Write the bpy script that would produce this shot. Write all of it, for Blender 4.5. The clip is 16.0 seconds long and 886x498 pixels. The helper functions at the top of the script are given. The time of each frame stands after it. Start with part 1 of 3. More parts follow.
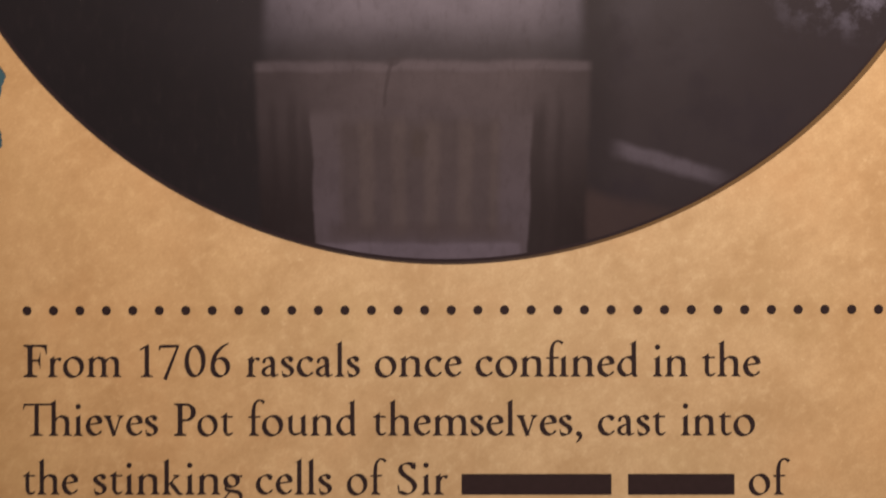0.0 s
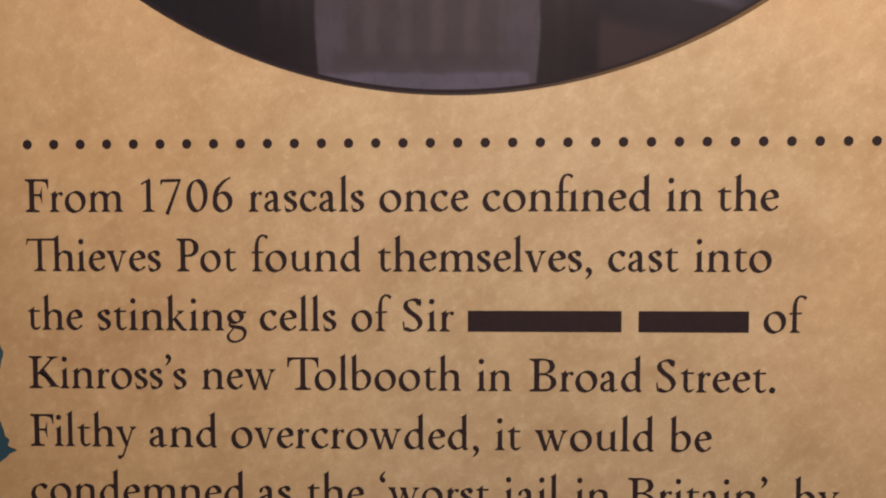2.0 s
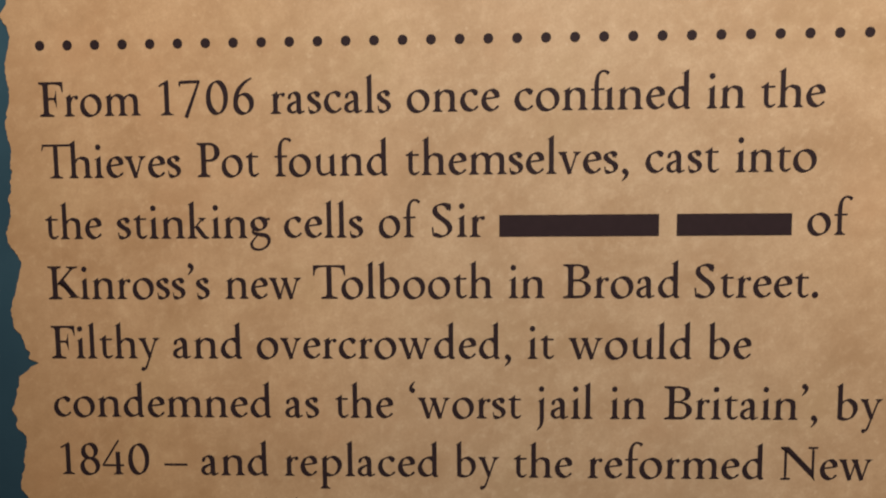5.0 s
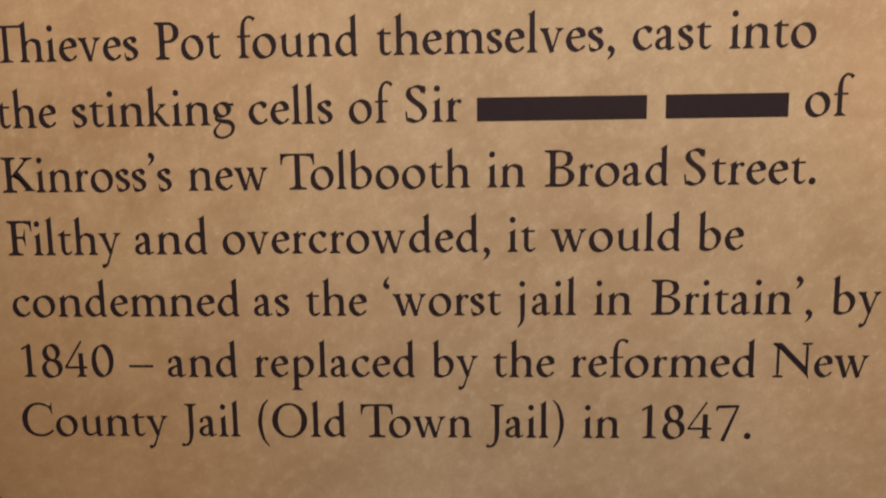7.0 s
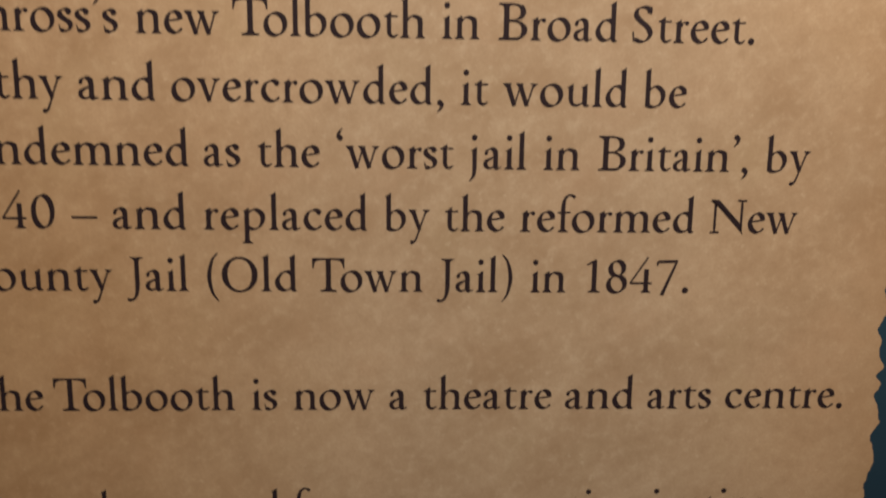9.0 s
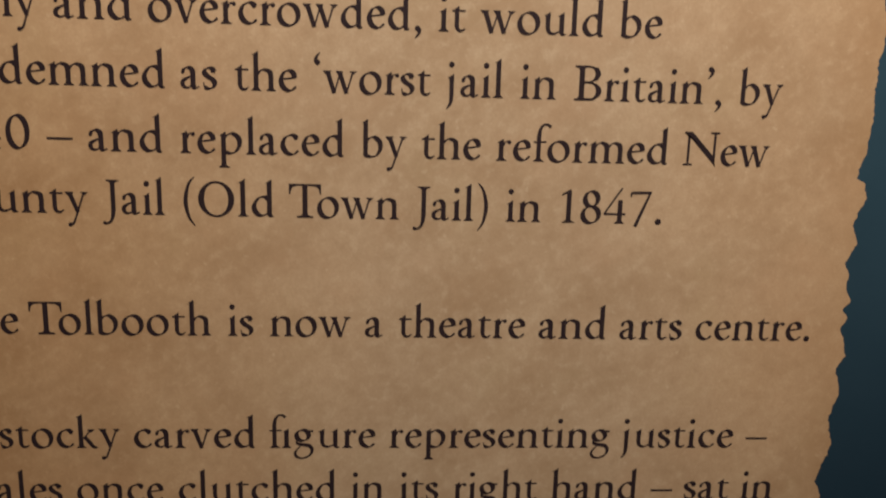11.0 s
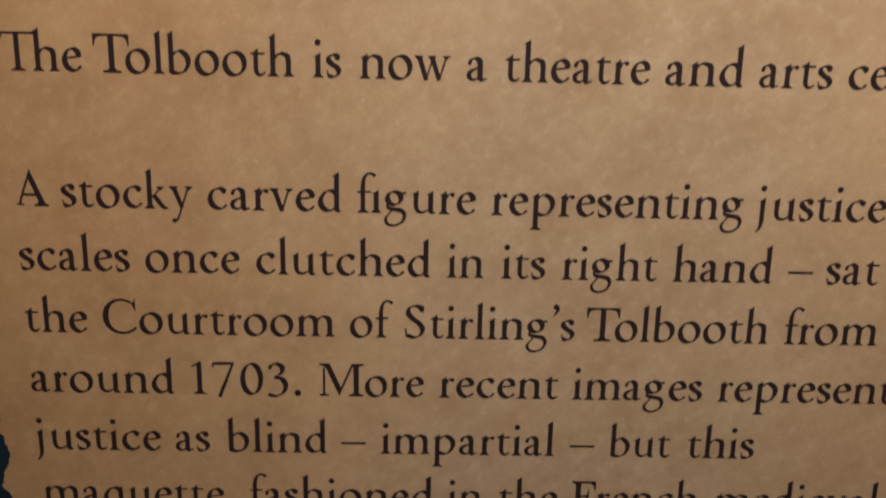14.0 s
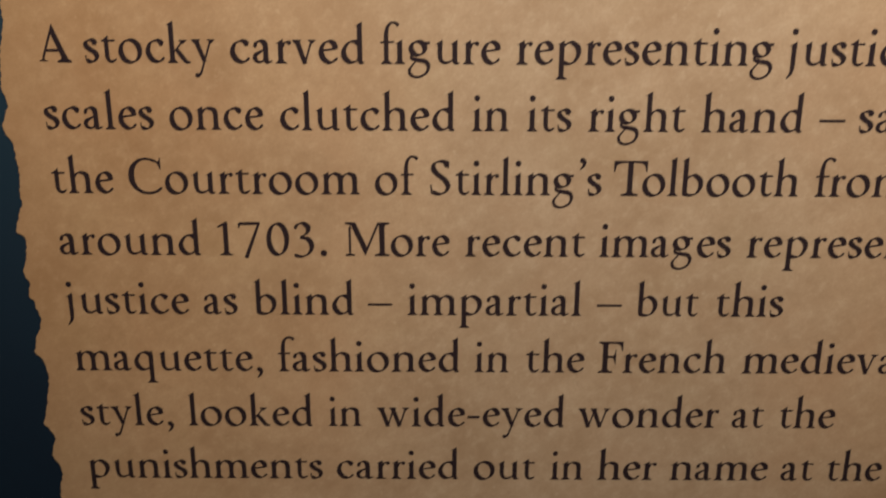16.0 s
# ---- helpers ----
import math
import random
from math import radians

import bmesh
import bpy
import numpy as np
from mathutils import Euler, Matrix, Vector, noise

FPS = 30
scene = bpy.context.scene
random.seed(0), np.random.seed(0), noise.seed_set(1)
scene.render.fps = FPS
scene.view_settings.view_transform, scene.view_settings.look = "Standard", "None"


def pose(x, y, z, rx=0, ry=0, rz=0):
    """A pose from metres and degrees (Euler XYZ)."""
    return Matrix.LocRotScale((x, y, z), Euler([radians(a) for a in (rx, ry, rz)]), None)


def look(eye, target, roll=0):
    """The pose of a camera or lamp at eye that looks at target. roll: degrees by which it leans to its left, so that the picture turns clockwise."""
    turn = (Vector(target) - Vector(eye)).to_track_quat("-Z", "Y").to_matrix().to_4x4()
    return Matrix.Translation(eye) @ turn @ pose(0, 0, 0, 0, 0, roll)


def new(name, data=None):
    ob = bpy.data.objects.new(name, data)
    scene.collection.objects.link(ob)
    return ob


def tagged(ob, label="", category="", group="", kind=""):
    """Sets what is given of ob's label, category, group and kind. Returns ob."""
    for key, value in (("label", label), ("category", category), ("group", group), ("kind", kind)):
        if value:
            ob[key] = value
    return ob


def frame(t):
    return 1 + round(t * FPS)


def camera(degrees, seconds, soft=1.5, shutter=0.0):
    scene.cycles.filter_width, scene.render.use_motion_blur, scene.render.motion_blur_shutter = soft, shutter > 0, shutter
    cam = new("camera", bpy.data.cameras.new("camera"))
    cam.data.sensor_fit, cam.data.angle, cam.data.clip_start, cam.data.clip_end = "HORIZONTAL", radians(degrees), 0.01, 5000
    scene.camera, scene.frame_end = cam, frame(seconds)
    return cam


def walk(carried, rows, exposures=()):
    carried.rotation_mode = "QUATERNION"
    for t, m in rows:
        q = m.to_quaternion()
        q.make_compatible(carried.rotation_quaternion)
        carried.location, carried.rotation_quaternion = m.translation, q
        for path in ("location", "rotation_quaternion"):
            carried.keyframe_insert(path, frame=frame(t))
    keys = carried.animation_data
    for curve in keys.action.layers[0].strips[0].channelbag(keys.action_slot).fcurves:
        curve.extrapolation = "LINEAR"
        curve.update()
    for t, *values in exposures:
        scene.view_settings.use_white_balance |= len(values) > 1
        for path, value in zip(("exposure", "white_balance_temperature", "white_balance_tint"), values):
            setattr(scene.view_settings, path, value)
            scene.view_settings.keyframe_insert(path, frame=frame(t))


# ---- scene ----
# ---- camera: a hand-held close pass down the panel ----
cam = camera(65.17, 16.0, soft=2.0, shutter=0.6)
ROWS = [  # seconds, x, y, z, yaw, pitch, roll
    (0.0, 0.00071, -0.11778, 1.43894, 0.330, 0.247, -0.125),
    (0.3, 0.00009, -0.11884, 1.43614, 0.771, -0.394, 0.175),
    (0.5, -0.00047, -0.11783, 1.43370, 0.981, -1.290, 0.197),
    (0.8, -0.00175, -0.11563, 1.42919, 0.808, -2.274, -0.001),
    (1.0, -0.00177, -0.11608, 1.42678, 0.955, -2.282, -0.307),
    (1.3, -0.00171, -0.11657, 1.42264, 1.243, -2.711, -0.156),
    (1.5, -0.00057, -0.11669, 1.41962, 1.349, -2.474, 0.305),
    (1.8, 0.00200, -0.11571, 1.41788, 1.598, -2.577, 0.011),
    (2.0, 0.00256, -0.11487, 1.41659, 1.793, -2.521, -0.062),
    (2.3, 0.00165, -0.11417, 1.41558, 1.876, -2.569, 0.046),
    (2.5, 0.00088, -0.11399, 1.41463, 2.013, -2.727, -0.106),
    (2.8, 0.00023, -0.11406, 1.41240, 2.136, -3.262, -0.251),
    (3.0, 0.00060, -0.11430, 1.41079, 2.334, -3.404, -0.324),
    (3.2, 0.00094, -0.11394, 1.40982, 2.483, -3.498, -0.270),
    (5.3, -0.00181, -0.11140, 1.40377, 2.212, -5.040, -0.488),
    (5.5, -0.00162, -0.11099, 1.40250, 2.250, -5.222, -0.535),
    (5.8, -0.00041, -0.10898, 1.39999, 2.145, -5.512, -0.635),
    (6.0, 0.00082, -0.10745, 1.39854, 2.176, -5.663, -0.804),
    (6.3, 0.00247, -0.10569, 1.39664, 2.231, -6.129, -0.969),
    (6.5, 0.00362, -0.10574, 1.39514, 2.434, -6.364, -0.845),
    (6.8, 0.00277, -0.10625, 1.39286, 2.370, -6.725, -0.737),
    (7.0, 0.00226, -0.10673, 1.39171, 2.457, -7.155, -0.732),
    (7.3, 0.00227, -0.10694, 1.38968, 2.330, -7.621, -0.988),
    (7.5, 0.00229, -0.10742, 1.38840, 2.319, -7.736, -0.992),
    (7.8, 0.00185, -0.10640, 1.38742, 1.690, -7.862, -0.593),
    (8.0, 0.00237, -0.10598, 1.38769, 0.613, -7.799, -0.487),
    (8.3, 0.00022, -0.10766, 1.38270, -1.378, -8.441, -0.083),
    (8.5, -0.00033, -0.11046, 1.37923, -2.140, -8.747, 0.111),
    (8.8, -0.00017, -0.11194, 1.37544, -2.328, -8.685, 0.092),
    (9.0, 0.00051, -0.11076, 1.37201, -2.406, -8.780, 0.715),
    (9.2, 0.00074, -0.11045, 1.37004, -2.486, -9.266, 0.917),
    (11.3, 0.00350, -0.11350, 1.35893, -3.593, -10.173, 1.487),
    (11.5, 0.00424, -0.10801, 1.35282, -3.726, -10.361, 1.194),
    (11.8, 0.00515, -0.10107, 1.34311, -3.078, -10.205, 0.633),
    (12.0, 0.00602, -0.09987, 1.33949, -2.715, -9.247, 0.362),
    (12.3, 0.00594, -0.09971, 1.33655, -2.430, -8.646, 0.468),
    (12.5, 0.00334, -0.10056, 1.33423, -2.109, -8.829, 0.758),
    (12.8, -0.00144, -0.10246, 1.33376, -1.928, -9.008, 1.428),
    (13.0, -0.00299, -0.10688, 1.33398, -1.363, -9.440, 1.453),
    (13.3, -0.00469, -0.10785, 1.33173, -1.248, -9.840, 1.294),
    (13.5, -0.00655, -0.10753, 1.32958, -1.210, -10.197, 1.390),
    (13.8, -0.00869, -0.10586, 1.32559, -1.159, -10.878, 1.379),
    (14.0, -0.00831, -0.10562, 1.32285, -1.027, -11.082, 1.283),
    (14.3, -0.00633, -0.10585, 1.31882, -0.922, -11.310, 1.148),
    (14.5, -0.00560, -0.10610, 1.31686, -0.812, -11.190, 1.016),
    (14.8, -0.00751, -0.10758, 1.31589, -0.720, -11.708, 0.722),
    (15.0, -0.00764, -0.10860, 1.31472, -0.611, -11.857, 0.544),
    (15.3, -0.00739, -0.10928, 1.31191, -0.553, -12.009, 0.304),
    (15.5, -0.00753, -0.10937, 1.30944, -0.362, -12.122, 0.203),
    (15.8, -0.00905, -0.10871, 1.30597, -0.182, -12.739, 0.354),
    (16.0, -0.01017, -0.10885, 1.30394, -0.033, -12.990, 0.281),
]


def held(x, y, z, yaw, pitch, roll):
    return pose(x, y, z) @ pose(0, 0, 0, 0, 0, yaw) @ pose(0, 0, 0, 90 + pitch) @ pose(0, 0, 0, 0, 0, roll)


EXPOSURES = [  # seconds, stops, kelvin, tint
    (0.0, -0.66, 7500, 14.0),
    (0.5, -0.64, 7275, 13.2),
    (1.0, -0.61, 7050, 12.5),
    (1.5, -0.60, 6850, 11.8),
    (2.0, -0.59, 6650, 11.0),
    (2.5, -0.62, 6550, 10.5),
    (3.0, -0.60, 6450, 10.0),
    (5.5, -0.58, 6440, 10.0),
    (6.0, -0.58, 6438, 10.0),
    (6.5, -0.59, 6437, 10.0),
    (7.0, -0.60, 6435, 10.0),
    (7.5, -0.60, 6433, 10.0),
    (8.0, -0.62, 6431, 10.0),
    (8.5, -0.60, 6429, 10.0),
    (9.0, -0.56, 6427, 10.0),
    (11.5, -0.45, 6417, 10.0),
    (12.0, -0.40, 6415, 10.0),
    (12.5, -0.33, 6413, 10.0),
    (13.0, -0.27, 6412, 10.0),
    (13.5, -0.19, 6410, 10.0),
    (14.0, -0.09, 6408, 10.0),
    (14.5, 0.01, 6406, 10.0),
    (15.0, 0.09, 6404, 10.0),
    (15.5, 0.18, 6402, 10.0),
    (16.0, 0.27, 6400, 10.0),
]
walk(cam, [(row[0], held(*row[1:])) for row in ROWS], EXPOSURES)

# ---- light: added, unseen warm spot, aimed at the panel's head from above right ----
world = bpy.data.worlds.new("world")
scene.world = world
world.use_nodes = True
world.node_tree.nodes["Background"].inputs[0].default_value = (0.02, 0.02, 0.022, 1)
world.node_tree.nodes["Background"].inputs[1].default_value = 1.0

lamp_data = bpy.data.lights.new("unseen_spot", "SPOT")
lamp_data.energy, lamp_data.shadow_soft_size = 317.0, 0.03
# cone chosen to give the fall-off down the panel
lamp_data.spot_size, lamp_data.spot_blend = radians(36), 1.0
lamp_data.color = (1.0, 0.86, 0.70)
lamp = new("unseen_spot", lamp_data)
lamp.matrix_world = look((0.25, -0.50, 2.40), (0.10, 0.0, 1.775))


# ---- materials ----
def material(name, rough=0.6, spec=0.3):
    m = bpy.data.materials.new(name)
    m.use_nodes = True
    p = m.node_tree.nodes["Principled BSDF"]
    p.inputs["Roughness"].default_value = rough
    p.inputs["Specular IOR Level"].default_value = spec
    return m, m.node_tree, p


class Graph:
    """Small shorthand for shader nodes."""

    def __init__(self, tree):
        self.tree = tree
        self.place = tree.nodes.new("ShaderNodeTexCoord").outputs["Object"]
        xyz = tree.nodes.new("ShaderNodeSeparateXYZ")
        tree.links.new(self.place, xyz.inputs[0])
        self.x, self.y, self.z = xyz.outputs

    def put(self, value, socket):
        if isinstance(value, bpy.types.NodeSocket):
            self.tree.links.new(value, socket)
        else:
            socket.default_value = value

    def math(self, kind, a, b=0.0, clamp=False):
        n = self.tree.nodes.new("ShaderNodeMath")
        n.operation, n.use_clamp = kind, clamp
        self.put(a, n.inputs[0]), self.put(b, n.inputs[1])
        return n.outputs[0]

    def ramp(self, value, low, high, to_low=0.0, to_high=1.0):
        n = self.tree.nodes.new("ShaderNodeMapRange")
        n.interpolation_type = "SMOOTHSTEP"
        for k, v in enumerate((value, low, high, to_low, to_high)):
            self.put(v, n.inputs[k])
        return n.outputs[0]

    def noise(self, scale, detail=4.0, stretch=(1, 1, 1), rough=0.55, shift=(0, 0, 0), turn=0.0):
        mp = self.tree.nodes.new("ShaderNodeMapping")
        mp.vector_type = "TEXTURE"
        mp.inputs["Scale"].default_value = [1 / v for v in stretch]
        mp.inputs["Location"].default_value = shift
        mp.inputs["Rotation"].default_value = (0, turn, 0)
        self.tree.links.new(self.place, mp.inputs[0])
        n = self.tree.nodes.new("ShaderNodeTexNoise")
        n.inputs["Scale"].default_value, n.inputs["Detail"].default_value = scale, detail
        n.inputs["Roughness"].default_value = rough
        self.tree.links.new(mp.outputs[0], n.inputs["Vector"])
        return n.outputs["Fac"]

    def mix(self, fac, a, b, kind="MIX"):
        n = self.tree.nodes.new("ShaderNodeMix")
        n.data_type, n.blend_type = "RGBA", kind
        self.put(fac, n.inputs[0])
        for v, s in ((a, n.inputs[6]), (b, n.inputs[7])):
            self.put(v if isinstance(v, bpy.types.NodeSocket) else (*v, 1), s)
        return n.outputs[2]

    def bump(self, height, strength, distance):
        n = self.tree.nodes.new("ShaderNodeBump")
        n.inputs["Strength"].default_value, n.inputs["Distance"].default_value = strength, distance
        self.put(height, n.inputs["Height"])
        return n.outputs[0]


def parchment_material():
    m, tree, p = material("printed_parchment", 0.55, 0.16)
    g = Graph(tree)
    clouds = g.noise(26, 3, shift=(3, 0, 1))
    blots = g.noise(85, 6, stretch=(0.9, 1, 1.1), rough=0.62, turn=-0.4)
    flecks = g.noise(430, 5, stretch=(0.92, 1, 1.06), rough=0.62, turn=-0.6)
    fibre = g.noise(560, 3, stretch=(0.4, 1, 1.4), rough=0.6, turn=-0.85)
    grain = g.noise(2300, 2)
    col = g.mix(g.ramp(blots, 0.24, 0.76), (0.385, 0.252, 0.149), (0.515, 0.370, 0.244))
    col = g.mix(g.math("MULTIPLY", g.ramp(clouds, 0.35, 0.7), 0.40), col, (0.545, 0.405, 0.280))
    col = g.mix(g.math("MULTIPLY", g.ramp(flecks, 0.48, 0.70), 0.35), col, (0.620, 0.480, 0.340))
    col = g.mix(g.math("MULTIPLY", g.ramp(flecks, 0.50, 0.26), 0.28), col, (0.325, 0.207, 0.120))
    col = g.mix(g.math("MULTIPLY", g.ramp(fibre, 0.54, 0.78), 0.14), col, (0.660, 0.520, 0.375))
    weave = g.noise(520, 3, stretch=(1.5, 1, 0.45), rough=0.6, shift=(2, 0, 9))
    col = g.mix(g.math("MULTIPLY", g.ramp(weave, 0.54, 0.76), 0.13), col, (0.640, 0.500, 0.360))
    specks = g.noise(760, 2, rough=0.5, shift=(5, 0, 3))
    col = g.mix(g.math("MULTIPLY", g.ramp(specks, 0.64, 0.76), 0.28), col, (0.680, 0.550, 0.410))
    col = g.mix(g.ramp(grain, 0.3, 0.7, 0.0, 0.20), col, (0.33, 0.215, 0.13))
    warm = g.noise(48, 5, shift=(8, 0, 5), rough=0.6)
    col = g.mix(g.math("MULTIPLY", g.ramp(warm, 0.50, 0.70), 0.30), col, (0.470, 0.300, 0.185))
    col = g.mix(g.math("MULTIPLY", g.ramp(warm, 0.48, 0.30), 0.22), col, (0.480, 0.365, 0.225))
    # the print is warmer towards its margins, and browned at the very edge
    off = g.math("ABSOLUTE", g.math("SUBTRACT", g.x, 0.0017))
    edge = g.ramp(g.math("ADD", off, g.math("MULTIPLY", blots, 0.008)), 0.0735, 0.085)
    col = g.mix(g.math("MULTIPLY", edge, 0.28), col, (0.34, 0.205, 0.105))
    side = g.math("ABSOLUTE", g.math("SUBTRACT", g.x, 0.018))
    warmth = g.ramp(g.math("ADD", side, g.math("MULTIPLY", g.math("SUBTRACT", clouds, 0.5), 0.06)), 0.010, 0.085)
    col = g.mix(1.0, col, g.mix(warmth, (0.970, 1.006, 1.050), (1.045, 0.982, 0.905)), "MULTIPLY")
    # broad browning low on one side, with the light's fall-off painted in
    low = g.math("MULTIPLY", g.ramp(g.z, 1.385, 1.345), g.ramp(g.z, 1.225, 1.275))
    shaded_brown = g.math("MULTIPLY", g.math("MULTIPLY", low, g.ramp(g.x, 0.005, -0.065)), g.ramp(clouds, 0.25, 0.65, 0.6, 1.0))
    col = g.mix(shaded_brown, col, g.mix(1.0, col, (0.935, 0.890, 0.815), "MULTIPLY"))
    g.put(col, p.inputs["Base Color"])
    g.put(g.bump(g.noise(2600, 3), 0.08, 0.0002), p.inputs["Normal"])
    return m


def board_material():
    m, tree, p = material("printed_teal_board", 0.55, 0.12)
    g = Graph(tree)
    tone = g.noise(30, 5, rough=0.6)
    # darker and bluer towards the bottom
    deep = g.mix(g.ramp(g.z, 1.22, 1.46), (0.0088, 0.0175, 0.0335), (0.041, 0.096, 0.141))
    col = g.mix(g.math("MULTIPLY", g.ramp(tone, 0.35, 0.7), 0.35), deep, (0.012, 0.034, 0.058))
    g.put(col, p.inputs["Base Color"])
    g.put(g.bump(g.noise(2600, 3), 0.06, 0.0002), p.inputs["Normal"])
    return m


def ink_material(name, tone):
    m, tree, p = material(name, 0.55, 0.12)
    g = Graph(tree)
    g.put(g.mix(g.noise(700, 3), [0.8 * c for c in tone], [1.25 * c for c in tone]), p.inputs["Base Color"])
    return m


def drop_shadow_material():
    # ink of the oval's printed drop shadow: shade drawn as plum and brown
    m, tree, p = material("brown_and_plum_shadow_ink", 0.55, 0.12)
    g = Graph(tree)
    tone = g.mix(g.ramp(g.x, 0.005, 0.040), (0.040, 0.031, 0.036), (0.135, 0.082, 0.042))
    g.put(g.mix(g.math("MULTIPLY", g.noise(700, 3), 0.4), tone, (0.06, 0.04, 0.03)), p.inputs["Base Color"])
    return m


def photo_material():
    """A dim printed photograph of a fluted stone pedestal in a vaulted room."""
    m, tree, p = material("printed_photograph", 0.55, 0.10)
    g = Graph(tree)
    wob = g.math("MULTIPLY", g.math("SUBTRACT", g.noise(120, 3), 0.5), 0.0016)
    tall = g.math("ADD", g.z, 0.0008)
    x, z = g.math("ADD", g.x, wob), g.math("ADD", tall, wob)

    def box(x0, x1, z0, z1, blur=0.0008, lean=0.0):
        xs = g.math("ADD", x, g.math("MULTIPLY", g.math("SUBTRACT", z, 1.455), lean)) if lean else x
        a = g.math("MULTIPLY", g.ramp(xs, x0 - blur, x0 + blur), g.ramp(xs, x1 - blur, x1 + blur, 1, 0))
        b = g.math("MULTIPLY", g.ramp(z, z0 - blur, z0 + blur), g.ramp(z, z1 - blur, z1 + blur, 1, 0))
        return g.math("MULTIPLY", a, b)

    def lay(col, mask, tone, amount=1.0):
        return g.mix(g.math("MULTIPLY", mask, amount, True), col, tone)

    def taper(narrow):
        """Across the pedestal, which narrows downwards."""
        return g.math("ADD", -0.0040, g.math("MULTIPLY", g.math("ADD", x, 0.0040), g.math("SUBTRACT", 1.0, g.math("MULTIPLY", g.math("SUBTRACT", z, 1.452), narrow))))

    def band(along, x0, x1, z0, z1, side=0.0006, end=0.0010):
        a = g.math("MULTIPLY", g.ramp(along, x0 - side, x0 + side), g.ramp(along, x1 - side, x1 + side, 1, 0))
        b = g.math("MULTIPLY", g.ramp(z, z0 - end, z0 + end), g.ramp(z, z1 - end, z1 + end, 1, 0))
        return g.math("MULTIPLY", a, b)

    mottle = g.noise(170, 6, rough=0.65)
    drift = g.noise(45, 3, shift=(1, 0, 2))
    weather = g.noise(420, 5, stretch=(1.6, 1, 0.6), rough=0.65)
    # dark room: nearly black on one side, a dim wall on the other
    col = g.mix(g.ramp(x, -0.055, 0.034), (0.0120, 0.0112, 0.0122), (0.0262, 0.0228, 0.0245))
    col = lay(col, g.ramp(x, 0.038, 0.064), (0.0225, 0.0190, 0.0215), 0.85)
    haze = g.math("MULTIPLY", g.ramp(z, 1.462, 1.486), g.math("MULTIPLY", g.ramp(x, -0.060, 0.020, 0.1, 1.0), g.ramp(x, 0.030, 0.058, 1, 0)))
    col = lay(col, g.math("MULTIPLY", haze, g.ramp(drift, 0.30, 0.66, 0.35, 1.0)), (0.050, 0.048, 0.054), 0.72)
    col = lay(col, g.math("MULTIPLY", g.ramp(z, 1.4430, 1.4560, 1, 0), g.ramp(x, 0.018, 0.024)), (0.019, 0.0155, 0.0165), 0.8)
    blot = g.math("MULTIPLY", g.ramp(g.noise(75, 4, shift=(4, 0, 6)), 0.52, 0.66), g.ramp(x, 0.022, 0.030))
    col = lay(col, blot, (0.020, 0.017, 0.021), 0.6)
    col = lay(col, g.math("MULTIPLY", g.ramp(x, 0.020, 0.024), g.ramp(x, 0.0255, 0.0330, 1, 0)), (0.0165, 0.0145, 0.0160), 0.65)
    # right-hand wall, its pale ledge and the steps below
    slope = g.math("ADD", z, g.math("MULTIPLY", x, 0.27))
    ledge = g.math("MULTIPLY", g.ramp(slope, 1.4628, 1.4646), g.ramp(slope, 1.4656, 1.4672, 1, 0))
    ledge = g.math("MULTIPLY", ledge, g.math("MULTIPLY", g.ramp(x, 0.0275, 0.0320), g.ramp(x, 0.042, 0.051, 1, 0)))
    col = lay(col, ledge, (0.078, 0.073, 0.084), 0.8)
    for z0, z1, tone in ((1.4478, 1.4585, (0.039, 0.0285, 0.0260)), (1.4400, 1.4452, (0.031, 0.0240, 0.0245))):
        step = g.math("MULTIPLY", g.ramp(slope, z0, z0 + 0.0012), g.ramp(slope, z1 - 0.0030, z1, 1, 0))
        col = lay(col, g.math("MULTIPLY", step, g.ramp(x, 0.0205, 0.0240)), tone, 0.75)
        rise = g.math("MULTIPLY", g.ramp(slope, z0 - 0.0022, z0 - 0.0008), g.ramp(slope, z0 - 0.0004, z0 + 0.0006, 1, 0))
        col = lay(col, g.math("MULTIPLY", rise, g.ramp(x, 0.0205, 0.0240)), (0.010, 0.008, 0.009), 0.85)
    glint = g.math("MULTIPLY", g.ramp(x, 0.050, 0.072), g.ramp(z, 1.4735, 1.483))
    col = lay(col, g.math("MULTIPLY", glint, g.ramp(mottle, 0.45, 0.66)), (0.20, 0.205, 0.25), 0.55)
    # plinth above, darkening into its seam
    plinth = g.mix(g.ramp(z, 1.4725, 1.4835), (0.042, 0.039, 0.041), (0.118, 0.113, 0.124))
    plinth = g.mix(1.0, plinth, g.mix(g.math("MULTIPLY", g.ramp(x, -0.034, -0.016), g.ramp(x, 0.012, 0.027, 1, 0)), (0.60, 0.60, 0.62), (1.02, 1.02, 1.02)), "MULTIPLY")
    col = lay(col, box(-0.0302, 0.0238, 1.4715, 1.60, 0.0014), plinth)
    # pedestal block, its recessed margins fading downwards
    outer, front = taper(1.1), taper(2.2)
    stone = g.mix(g.ramp(z, 1.4440, 1.4700), (0.023, 0.0190, 0.0195), (0.058, 0.051, 0.052))
    # its sides turn away from the light
    stone = g.mix(1.0, stone, g.mix(g.math("MULTIPLY", g.ramp(x, -0.032, -0.010), g.ramp(x, 0.010, 0.026, 1, 0)), (0.66, 0.64, 0.64), (1.14, 1.12, 1.10)), "MULTIPLY")
    block_mask = band(outer, -0.0312, 0.0245, 1.4300, 1.4722, 0.0007, 0.0009)
    col = lay(col, block_mask, stone)
    col = lay(col, band(outer, -0.0312, 0.0245, 1.4706, 1.4722, 0.0009, 0.0005), (0.112, 0.102, 0.108), 0.32)
